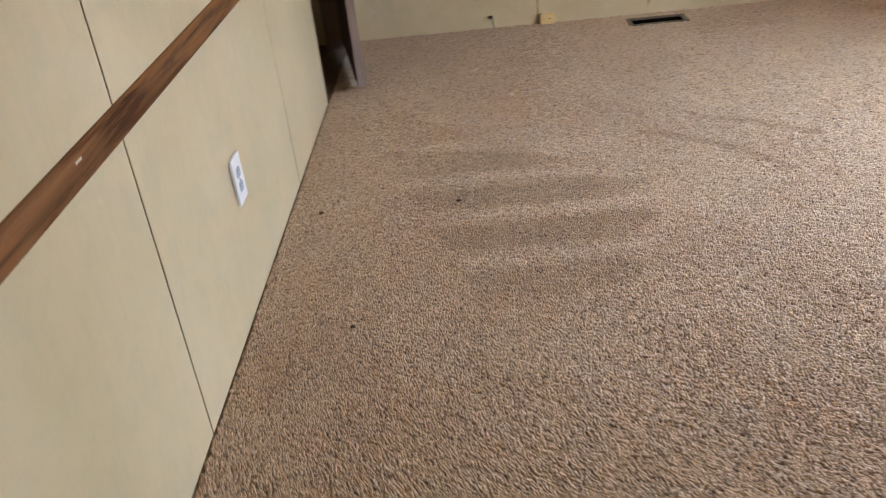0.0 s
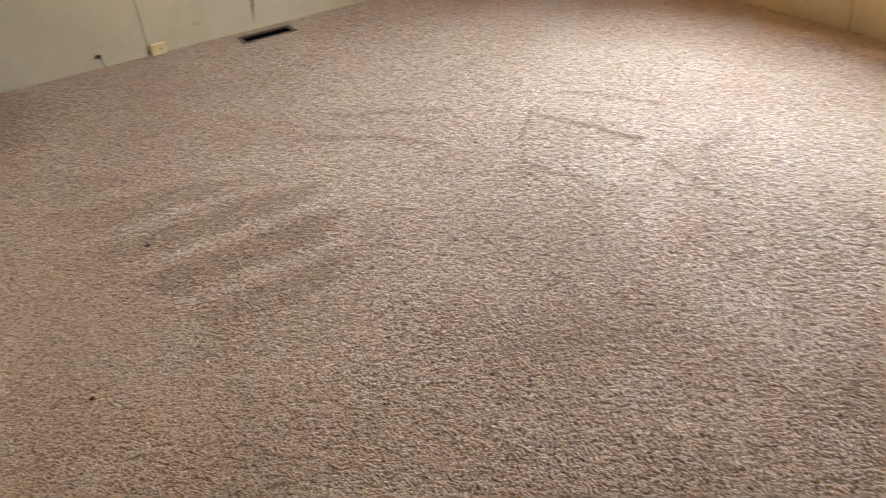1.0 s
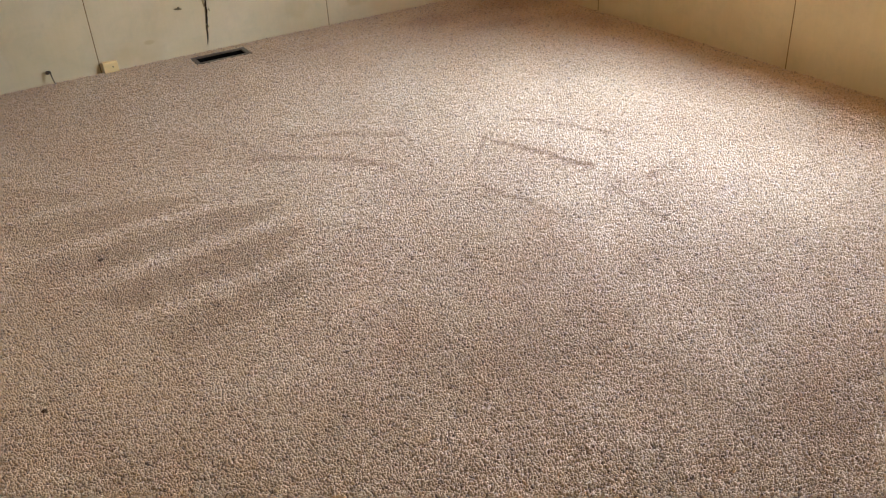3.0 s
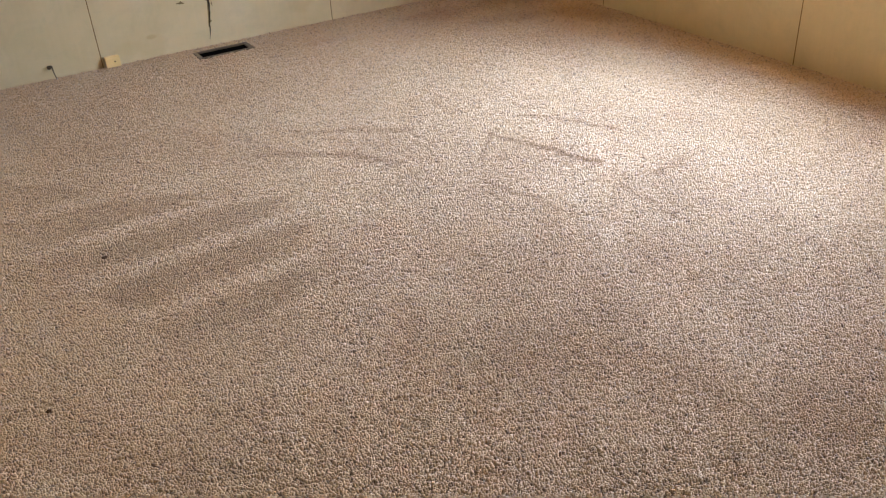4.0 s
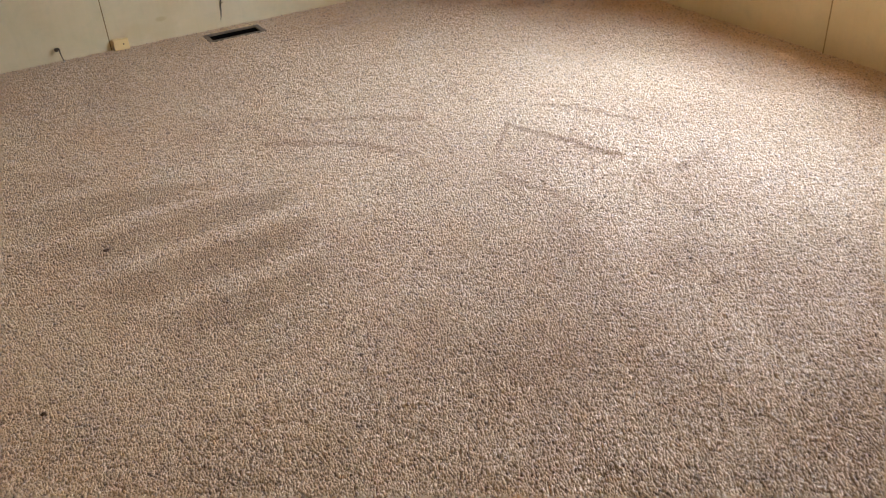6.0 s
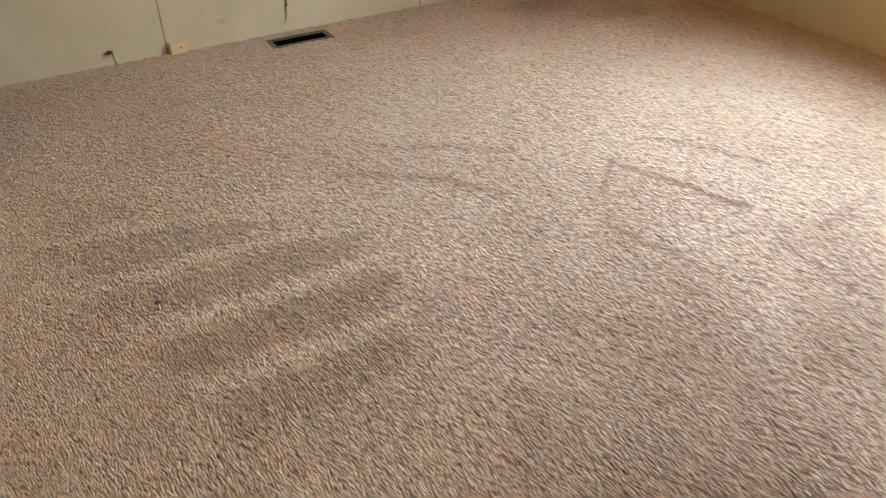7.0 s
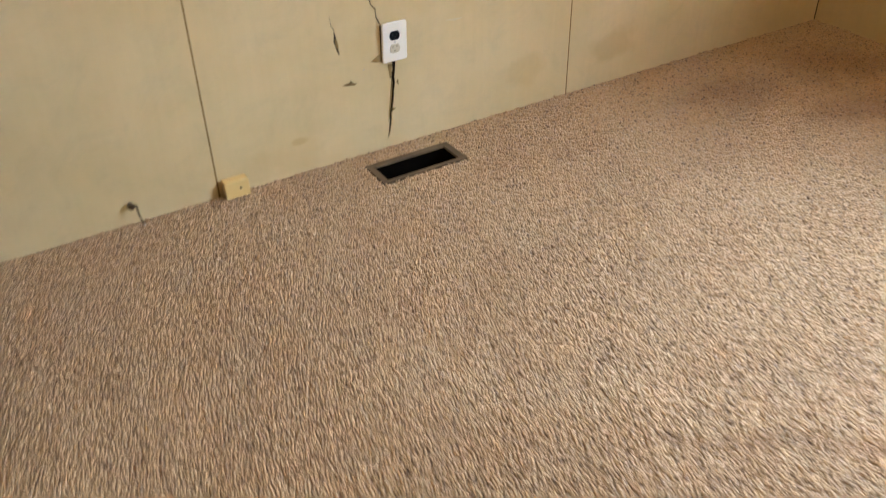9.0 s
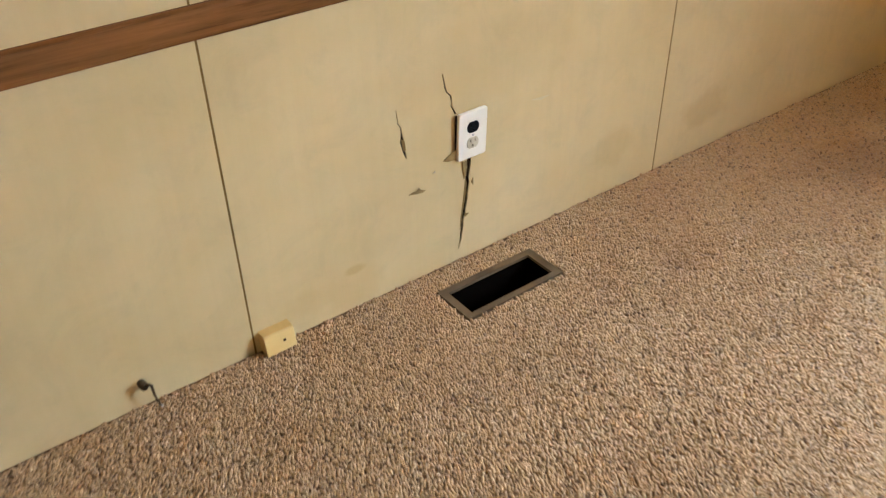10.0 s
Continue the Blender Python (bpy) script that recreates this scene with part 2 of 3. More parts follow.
def outline_solid(loops, depth, place):
    """A slab from flat loops (the first is the rim, the rest are holes); place() maps (u, v, w) to the room."""
    bm = bmesh.new()
    edges = []
    for loop in loops:
        vs = [bm.verts.new((u, v, 0)) for u, v in loop]
        edges += [bm.edges.new((vs[i], vs[(i + 1) % len(vs)])) for i in range(len(vs))]
    bmesh.ops.triangle_fill(bm, use_beauty=True, use_dissolve=False, edges=edges)
    got = bmesh.ops.extrude_face_region(bm, geom=bm.faces[:])
    for g in got["geom"]:
        if isinstance(g, bmesh.types.BMVert):
            g.co.z = depth
    for v in bm.verts:
        v.co = Vector(place(*v.co))
    return bm


# ---- large structure ----
FLOOR_Z = -0.0068
REG = (0.419, 0.698, -0.195, -0.076)        # floor register, outer edges
REG_IN = (0.438, 0.677, -0.180, -0.094)     # its opening

floor_bm = outline_solid(
    [[(XW - 0.9, YS - 0.1), (XE + 0.15, YS - 0.1), (XE + 0.15, YN + 0.15), (XW - 0.9, YN + 0.15)],
     [(REG_IN[0], REG_IN[2]), (REG_IN[1], REG_IN[2]), (REG_IN[1], REG_IN[3]), (REG_IN[0], REG_IN[3])]],
    -0.05, lambda u, v, w: (u, v, FLOOR_Z + w))
floor = tagged(part("floor", floor_bm, M_BACKING), "beige cut-pile carpet floor with vacuum marks", "floor", kind="structure")

ceiling = tagged(part("ceiling", box(XW - 0.9, XE + 0.15, YS - 0.1, YN + 0.15, ZC, ZC + 0.1), M_CEIL),
                 "plain off-white room ceiling", "ceiling", kind="structure")

PT = 0.003      # panel thickness
GAP = 0.0046    # open seam between panels
GAP_W = 0.0066  # wider seams of the west wall

wall_north = tagged(part("wall_north", box(XW - 0.9, XE + 0.15, YN + PT + 0.001, YN + 0.15, FLOOR_Z, ZC), M_SEAM),
                    "cream vinyl panelled wall with cracks round an outlet", "wall", kind="structure")
wall_south = tagged(part("wall_south", box(XW - 0.9, XE + 0.15, YS - 0.1, YS, FLOOR_Z, ZC), M_WALL),
                    "plain cream wall behind the room", "wall", kind="structure")
DY0, DY1, DZ = -0.865, -0.085, 2.02         # doorway in the west wall
bm = box(XW - 0.10, XW - PT - 0.001, YS, DY0, FLOOR_Z, ZC)
box(XW - 0.10, XW - PT - 0.001, DY0, DY1, DZ, ZC, bm=bm)
box(XW - 0.10, XW - PT - 0.001, DY1, YN + PT, FLOOR_Z, ZC, bm=bm)
wall_west = tagged(part("wall_west", bm, M_SEAM), "cream vinyl panelled wall with a wooden chair rail and a doorway", "wall", kind="structure")
bm = box(XE + PT + 0.001, XE + 0.13, YS, YN + PT, FLOOR_Z, WZ0)
box(XE + PT + 0.001, XE + 0.13, YS, YN + PT, WZ1, ZC, bm=bm)
for a, b in ((YS, VY0), (VY1, WY0), (WY1, YN + PT)):
    box(XE + PT + 0.001, XE + 0.13, a, b, WZ0, WZ1, bm=bm)
wall_east = tagged(part("wall_east", bm, M_SEAM), "cream vinyl panelled wall under a daylit window", "wall", kind="structure")
closet_bm = box(XW - 0.85, XW - 0.75, -1.6, YN + 0.15, FLOOR_Z, ZC)
box(XW - 0.75, XW - 0.10, -1.6, -1.5, FLOOR_Z, ZC, bm=closet_bm)
tagged(part("wall_closet", closet_bm, M_WALL), "dim cream wall inside the space behind the door", "wall", kind="structure")

# panels, seam by seam
H0, H1 = -0.006, ZC


def panel_x(name_parent, x0, x1, mat, holes=()):
    """A panel of the north wall between two seams."""
    rim = [(x0 + GAP / 2, H0), (x1 - GAP / 2, H0), (x1 - GAP / 2, H1), (x0 + GAP / 2, H1)]
    bm = outline_solid([rim, *holes], PT, lambda u, v, w: (u, YN + w, v))
    return part("panel", bm, mat, name_parent)


def jagged(points, seed):
    """A ragged crack outline from its centre line: (u, v, half width)."""
    rnd = random.Random(seed)
    line = []
    for (u0, v0, w0), (u1, v1, w1) in zip(points, points[1:]):
        n = max(2, int(math.hypot(u1 - u0, v1 - v0) / 0.012))
        for k in range(n):
            f = k / n
            line.append((u0 + (u1 - u0) * f + rnd.uniform(-1, 1) * 0.0021, v0 + (v1 - v0) * f, (w0 + (w1 - w0) * f) * rnd.uniform(0.75, 1.25)))
    line.append(points[-1])
    left = [(u - w, v) for u, v, w in line]
    right = [(u + w, v) for u, v, w in line]
    return left + right[::-1]


crack_low = jagged([(0.572, 0.268, 0.0055), (0.566, 0.215, 0.0060), (0.561, 0.160, 0.0042), (0.554, 0.120, 0.0048), (0.549, 0.085, 0.0036), (0.544, 0.050, 0.0020), (0.539, 0.026, 0.0006)], 3)
crack_top = jagged([(0.499, 0.487, 0.0005), (0.505, 0.455, 0.0014), (0.519, 0.432, 0.0016), (0.522, 0.408, 0.0016), (0.534, 0.384, 0.0022)], 5)
crack_side = jagged([(0.383, 0.442, 0.0004), (0.387, 0.410, 0.0012), (0.392, 0.388, 0.0018), (0.395, 0.365, 0.0050), (0.398, 0.345, 0.0040), (0.402, 0.322, 0.0008)], 8)
seams_n = [XW - 0.9, -1.22, 0.0, 1.22, XE]
for a, b in zip(seams_n, seams_n[1:]):
    panel_x(wall_north, a, b, M_WALLN, [crack_low, crack_top, crack_side] if a == 0.0 else [])


def panel_y(parent, x, side, y0, y1, z0=H0, z1=H1):
    gap = GAP_W if side < 0 else GAP
    return part("panel", box(min(x, x + side * PT), max(x, x + side * PT), y0 + gap / 2, y1 - gap / 2, z0, z1, 0.0004, seg=1), M_WALL, parent)


seams_w = [YS, -6.53, -5.31, -4.09, -2.868, -1.632, DY0]
for a, b in zip(seams_w, seams_w[1:]):
    panel_y(wall_west, XW, -1, a, b)
panel_y(wall_west, XW, -1, DY0, DY1, DZ, H1)
panel_y(wall_west, XW, -1, DY1, YN)
seams_e = [YS, -5.67, -4.45, -3.24, -2.005, -0.764, YN]
for a, b in zip(seams_e, seams_e[1:]):
    cuts = [(max(a, p), min(b, q)) for p, q in ((VY0, VY1), (WY0, WY1)) if max(a, p) < min(b, q)]
    if not cuts:
        panel_y(wall_east, XE, 1, a, b)
        continue
    lo, hi = cuts[0]
    panel_y(wall_east, XE, 1, a, b, H0, WZ0)
    panel_y(wall_east, XE, 1, a, b, WZ1, H1)
    if a < lo:
        panel_y(wall_east, XE, 1, a, lo, WZ0, WZ1)
    if hi < b:
        panel_y(wall_east, XE, 1, hi, b, WZ0, WZ1)

# dark strips that fill the panel seams almost flush
for y in seams_w[1:-1]:
    part("seam_strip", box(XW - PT, XW - 0.0018, y - GAP_W / 2, y + GAP_W / 2, H0, H1), M_SEAM, wall_west)
for y in seams_e[1:-1]:
    part("seam_strip", box(XE + 0.0004, XE + PT, y - GAP / 2, y + GAP / 2, H0, WZ0 if WY0 < y < WY1 else H1), M_STRIP, wall_east)
for x in seams_n[1:-1]:
    part("seam_strip", box(x - GAP / 2, x + GAP / 2, YN + 0.0008, YN + PT, H0, H1), M_STRIP, wall_north)

# windows in the east wall
def build_window(name, y0, y1, bars, lean):
    """A white window in its opening: frame, added upright bars, panes between them, and a sill skewed by lean."""
    window = tagged(new(name), "white framed window letting in daylight", "window", kind="structure")
    f0, f1 = XE + 0.06, XE + 0.11
    bm = box(f0, f1, y0, y1, WZ0, WZ0 + 0.04, 0.003)
    box(f0, f1, y0, y1, WZ1 - 0.04, WZ1, 0.003, bm)
    box(f0, f1, y0, y0 + 0.04, WZ0 + 0.04, WZ1 - 0.04, 0.003, bm)
    box(f0, f1, y1 - 0.04, y1, WZ0 + 0.04, WZ1 - 0.04, 0.003, bm)
    part("window_frame", bm, M_FRAME, window)
    for a, b in bars:
        part("added_bar", box(f0 + 0.002, f1 - 0.002, a, b, WZ0 + 0.04, WZ1 - 0.04, 0.003), M_FRAME, window)
    sill_bm = box(XE - 0.018, XE + 0.06, y0, y1, WZ0 - 0.015, WZ0 + 0.006, 0.004)
    for v in sill_bm.verts:
        if v.co.x < XE:
            v.co.x -= lean * (y1 - v.co.y)
    part("window_sill", sill_bm, M_FRAME, window)
    edges = [y0 + 0.04] + [e for bar in bars for e in bar] + [y1 - 0.04]
    for a, b in zip(edges[::2], edges[1::2]):
        pane = part("pane", box(XE + 0.083, XE + 0.087, a, b, WZ0 + 0.04, WZ1 - 0.04), M_GLASS, window)
        pane.visible_shadow = False


# Unseen bars and sill skew of window_1: added to break the sun strip.
build_window("window_1", WY0, WY1, [(-2.29, -2.21), (-2.04, -1.89)], 0.010)
# window_2 is unseen, assumed from cool light on the near west wall.
build_window("window_2", VY0, VY1, [(-5.10, -5.02)], 0.0)

# chair rails


def rail_profile():
    """Half-rounded casing section: (out from wall, height)."""
    return [(0.0, 0.693), (0.010, 0.693), (0.013, 0.695), (0.0145, 0.702), (0.0145, 0.736), (0.012, 0.744), (0.007, 0.7485), (0.0, 0.7485)]


def rail(name, along, a, b, mat, label):
    bm = bmesh.new()
    ends = []
    for s in (a, b):
        ends.append([bm.verts.new((s, YN - o, z) if along == 0 else (XW + o, s, z)) for o, z in rail_profile()])
    n = len(ends[0])
    for k in range(n):
        bm.faces.new((ends[0][k], ends[0][(k + 1) % n], ends[1][(k + 1) % n], ends[1][k]))
    bm.faces.new(ends[0])
    bm.faces.new(ends[1][::-1])
    return tagged(part(name, bm, mat), label, "chair rail", kind="structure")


rail_west = rail("trim_west", 1, YS, DY0 + 0.0, M_RAIL, "brown stained wood chair rail with a pale chip")
rail_north = rail("trim_north", 0, XW + 0.06, XE, M_RAILX, "brown stained wood chair rail along the panelled wall")
part("chip", box(XW + 0.0142, XW + 0.0152, -3.086, -3.062, 0.732, 0.737, 0.0004, seg=1), M_CHIP, rail_west, "pale chipped spot")

# doorway lining and door
bm = box(XW - 0.10, XW - 0.001, DY1 - 0.018, DY1 - 0.0005, FLOOR_Z, DZ, 0.002)
box(XW - 0.10, XW - 0.002, DY0 + 0.0005, DY0 + 0.016, FLOOR_Z, DZ, 0.002, bm)
box(XW - 0.10, XW - 0.002, DY0 + 0.017, DY1 - 0.019, DZ - 0.018, DZ - 0.0005, 0.002, bm)
tagged(part("door_frame", bm, M_JAMB), "pinkish brown wooden door lining", "door frame", kind="structure")
door = tagged(new("door_1"), "dark brown wood-grain interior door standing open into the room", "door", kind="structure")
hinge, free = Vector((-0.951, -0.118)), Vector((-0.810, -0.784))
door.matrix_world = Matrix.Translation((hinge.x, hinge.y, 0)) @ Matrix.Rotation(math.atan2(free.y - hinge.y, free.x - hinge.x), 4, 'Z')
DW = (free - hinge).length
part("slab", box(0.0, DW, -0.018, 0.018, 0.030, 1.99, 0.002), M_DOOR, door)
# Paler wood strip puts the light on the door's edge into its colour.
part("lit_edge", box(DW + 0.0003, DW + 0.002, -0.0165, 0.0165, 0.031, 1.985), M_JAMB, door, "door edge coloured paler as if lit")

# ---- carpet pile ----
PATCHES = [   # brushed areas of the pile: outline, lean in x and y, strength of lean and painted shade
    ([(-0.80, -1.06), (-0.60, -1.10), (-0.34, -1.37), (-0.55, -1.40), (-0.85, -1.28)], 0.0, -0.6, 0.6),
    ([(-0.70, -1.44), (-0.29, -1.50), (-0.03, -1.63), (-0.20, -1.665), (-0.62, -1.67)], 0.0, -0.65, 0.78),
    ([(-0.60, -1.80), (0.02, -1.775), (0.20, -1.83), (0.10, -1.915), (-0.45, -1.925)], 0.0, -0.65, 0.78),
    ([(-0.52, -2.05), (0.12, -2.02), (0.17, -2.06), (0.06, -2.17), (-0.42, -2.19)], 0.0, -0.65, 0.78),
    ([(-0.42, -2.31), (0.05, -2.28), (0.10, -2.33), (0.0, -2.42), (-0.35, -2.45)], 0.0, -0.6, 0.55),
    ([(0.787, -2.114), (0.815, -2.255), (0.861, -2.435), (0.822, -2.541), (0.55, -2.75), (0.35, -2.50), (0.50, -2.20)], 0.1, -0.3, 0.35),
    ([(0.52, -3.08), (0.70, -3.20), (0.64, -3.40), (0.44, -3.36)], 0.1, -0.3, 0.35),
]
RIDGES = [   # paler ridges between the brushed areas: points, half width, strength
    ([(-0.58, -1.72), (0.0, -1.72)], 0.024, 0.85),
    ([(-0.42, -1.985), (0.17, -1.96)], 0.025, 0.85),
    ([(-0.40, -2.25), (0.12, -2.22)], 0.024, 0.85),
    ([(1.416, -0.309), (1.191, -0.336), (0.955, -0.389)], 0.035, 0.8),
    ([(0.90, -2.62), (0.72, -2.83), (0.80, -3.10)], 0.075, 0.40),
]
RIDGE_LEAN = (0.15, 0.5)
STROKES = [   # narrow furrows: points, half width, strength of lean and painted shade
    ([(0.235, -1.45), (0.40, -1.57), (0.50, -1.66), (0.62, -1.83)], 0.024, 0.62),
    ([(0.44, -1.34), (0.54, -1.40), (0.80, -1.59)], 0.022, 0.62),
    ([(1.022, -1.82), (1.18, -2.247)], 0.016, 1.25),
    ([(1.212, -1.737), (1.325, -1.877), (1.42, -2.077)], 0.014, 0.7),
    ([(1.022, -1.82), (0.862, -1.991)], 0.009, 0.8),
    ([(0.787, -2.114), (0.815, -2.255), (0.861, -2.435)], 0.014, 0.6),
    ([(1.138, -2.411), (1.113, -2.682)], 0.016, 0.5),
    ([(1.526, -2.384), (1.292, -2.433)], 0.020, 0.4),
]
STROKE_LEAN = (0.15, -0.6)
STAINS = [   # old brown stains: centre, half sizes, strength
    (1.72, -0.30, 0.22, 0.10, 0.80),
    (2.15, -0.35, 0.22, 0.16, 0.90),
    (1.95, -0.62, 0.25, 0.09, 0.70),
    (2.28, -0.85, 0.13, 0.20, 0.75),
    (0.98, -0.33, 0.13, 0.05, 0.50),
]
REST_LEAN = (0.0, 0.12)
RIPPLE_AZ = radians(114)


def smooth_noise(x, y, scale, seed):
    """Value noise on arrays, 0 to 1."""
    r = np.random.RandomState(seed)
    g = r.rand(256, 256)
    u, v = x * scale + 20, y * scale + 20
    i, j = np.floor(u).astype(int), np.floor(v).astype(int)
    f, h = u - i, v - j
    f, h = f * f * (3 - 2 * f), h * h * (3 - 2 * h)
    q = lambda a, b: g[a % 256, b % 256]
    return (q(i, j) * (1 - f) + q(i + 1, j) * f) * (1 - h) + (q(i, j + 1) * (1 - f) + q(i + 1, j + 1) * f) * h


def segment_distance(x, y, a, b):
    dx, dy = b[0] - a[0], b[1] - a[1]
    k = np.clip(((x - a[0]) * dx + (y - a[1]) * dy) / (dx * dx + dy * dy), 0, 1)
    return np.hypot(x - a[0] - k * dx, y - a[1] - k * dy)


def patch_weight(x, y, outline, soft):
    inside = np.zeros(len(x), bool)
    far = np.full(len(x), 9.0)
    for a, b in zip(outline, outline[1:] + outline[:1]):
        cross = (a[1] > y) != (b[1] > y)
        with np.errstate(divide='ignore', invalid='ignore'):
            at = (b[0] - a[0]) * (y - a[1]) / (b[1] - a[1]) + a[0]
        inside ^= cross & (x < at)
        far = np.minimum(far, segment_distance(x, y, a, b))
    signed = np.where(inside, far, -far)
    return np.clip(signed / soft + 0.5, 0, 1)


def well_trodden(x, y):
    """The stretch of floor with the dense pile; the rest, behind, is built coarser."""
    return (y > -3.30 - 0.55 * (x + 0.82)) & (y > -4.08 + 0.585 * (x - 0.76))


def carpet_pile(x0, x1, y0, y1, step, dense, parent):
    """Cut yarn tufts, each a blunt twisted stub that leans the way the pile was brushed."""
    r = np.random.RandomState(11)
    nx, ny = int((x1 - x0) / step), int((y1 - y0) / step)
    gx, gy = np.meshgrid(np.arange(nx), np.arange(ny))
    x = (x0 + (gx + 0.5 * (gy % 2) + 0.25) * step + r.uniform(-0.42, 0.42, gx.shape) * step).ravel()
    y = (y0 + (gy + 0.5) * step + r.uniform(-0.42, 0.42, gx.shape) * step).ravel()
    keep = ~((x > REG[0] - 0.004) & (x < REG[1] + 0.004) & (y > REG[2] - 0.004) & (y < REG[3] + 0.004))
    keep &= (x > XW + 0.008) & (x < XE - 0.003) & (y < YN - 0.006)
    keep &= well_trodden(x, y) == dense
    x, y = x[keep], y[keep]
    n = len(x)
    lx = REST_LEAN[0] + 0.3 * (smooth_noise(x, y, 4.0, 1) - 0.5)
    ly = REST_LEAN[1] + 0.3 * (smooth_noise(x, y, 4.0, 2) - 0.5)
    darkening = np.zeros(n)
    wob = 0.02 * (smooth_noise(x, y, 14.0, 5) - 0.5)
    for points, half, strength in RIDGES:
        d = np.min([segment_distance(x + wob, y + wob, a, b) for a, b in zip(points, points[1:])], axis=0)
        w = np.clip(1.5 - d / half, 0, 1) * strength
        lx, ly = lx * (1 - w) + RIDGE_LEAN[0] * w, ly * (1 - w) + RIDGE_LEAN[1] * w
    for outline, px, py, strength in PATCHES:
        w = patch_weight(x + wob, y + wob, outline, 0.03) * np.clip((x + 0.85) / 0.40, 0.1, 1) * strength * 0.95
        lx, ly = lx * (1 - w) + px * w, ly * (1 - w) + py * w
        # besides the lean, nap shade is painted into the patch's yarn colour
        darkening = np.maximum(darkening, 0.43 * w)
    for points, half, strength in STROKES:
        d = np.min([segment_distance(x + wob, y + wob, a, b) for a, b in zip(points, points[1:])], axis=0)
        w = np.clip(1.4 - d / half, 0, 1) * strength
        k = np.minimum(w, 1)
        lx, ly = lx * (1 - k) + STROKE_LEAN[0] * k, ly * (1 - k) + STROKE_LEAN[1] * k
        darkening = np.maximum(darkening, w)
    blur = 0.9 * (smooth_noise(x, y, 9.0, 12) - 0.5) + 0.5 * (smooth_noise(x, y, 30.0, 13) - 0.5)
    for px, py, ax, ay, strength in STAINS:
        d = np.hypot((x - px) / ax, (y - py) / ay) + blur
        darkening = np.maximum(darkening, np.clip(1.35 - d, 0, 1) * strength)
    lx += r.normal(0, 0.20, n) + 0.5 * (smooth_noise(x, y, 70.0, 7) - 0.5)
    ly += r.normal(0, 0.20, n) + 0.5 * (smooth_noise(x, y, 70.0, 8) - 0.5)
    lean = np.hypot(lx, ly)
    k = np.minimum(1, 1.1 / np.maximum(lean, 1e-6))
    lx, ly = lx * k, ly * k
    # the yarn lies in short ripples
    sx, sy = math.sin(RIPPLE_AZ), math.cos(RIPPLE_AZ)
    ripple = smooth_noise((x * sx + y * sy) * 70, (x * sy - y * sx) * 185, 1.0, 4)
    length = PILE * (0.78 + 0.22 * r.rand(n)) * (0.32 + 1.05 * ripple)
    up = length / np.sqrt(1 + lx * lx + ly * ly)
    rad = step * (0.56 + 0.16 * r.rand(n)) * (1 - 0.05 * darkening)
    turn = r.rand(n) * 2 * np.pi
    co = np.empty((n, 6, 3), np.float32)
    for c in range(3):
        a = turn + c * 2 * np.pi / 3
        co[:, c, 0], co[:, c, 1], co[:, c, 2] = x + rad * np.cos(a), y + rad * np.sin(a), FLOOR_Z
        a = a + np.pi / 3 + r.uniform(-0.4, 0.4, n)
        q = rad * r.uniform(0.55, 0.95, n)
        ox, oy = q * np.cos(a), q * np.sin(a)
        run, cut = (ox * sx + oy * sy) * 1.35, (ox * sy - oy * sx) * 0.8
        co[:, c + 3, 0] = x + lx * up + run * sx + cut * sy
        co[:, c + 3, 1] = y + ly * up + run * sy - cut * sx
        co[:, c + 3, 2] = FLOOR_Z + up * r.uniform(0.8, 1.05, n)
    tri = np.array([(0, 1, 3), (1, 4, 3), (1, 2, 4), (2, 5, 4), (2, 0, 5), (0, 3, 5), (3, 4, 5)])
    faces = (tri[None] + 6 * np.arange(n)[:, None, None]).reshape(-1, 3)
    me = bpy.data.meshes.new("carpet_pile")
    me.vertices.add(n * 6)
    me.vertices.foreach_set("co", co.ravel())
    me.loops.add(faces.size)
    me.loops.foreach_set("vertex_index", faces.ravel().astype(np.int32))
    me.polygons.add(len(faces))
    me.polygons.foreach_set("loop_start", np.arange(0, faces.size, 3, dtype=np.int32))
    me.polygons.foreach_set("use_smooth", np.ones(len(faces), bool))
    me.update(calc_edges=True)
    shade_stain = me.attributes.new("shade_stain", 'FLOAT', 'POINT')
    shade_stain.data.foreach_set("value", np.repeat(darkening, 6).astype(np.float32))
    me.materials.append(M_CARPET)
    ob = new("carpet_pile", me)
    ob.parent = parent
    return tagged(ob, "beige twisted-yarn carpet pile with brushed vacuum marks", kind="stuff")


PILE = 0.0088
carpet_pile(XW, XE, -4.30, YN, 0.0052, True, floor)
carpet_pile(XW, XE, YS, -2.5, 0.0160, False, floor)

# ---- things ----


def receptacle_face(w=0.034, h=0.028):
    """A rounded duplex socket face with flattened top and bottom."""
    pts = []
    for k in range(28):
        a = 2 * math.pi * k / 28
        pts.append((w / 2 * math.cos(a), max(-h / 2, min(h / 2, w / 2 * 1.02 * math.sin(a)))))
    return pts


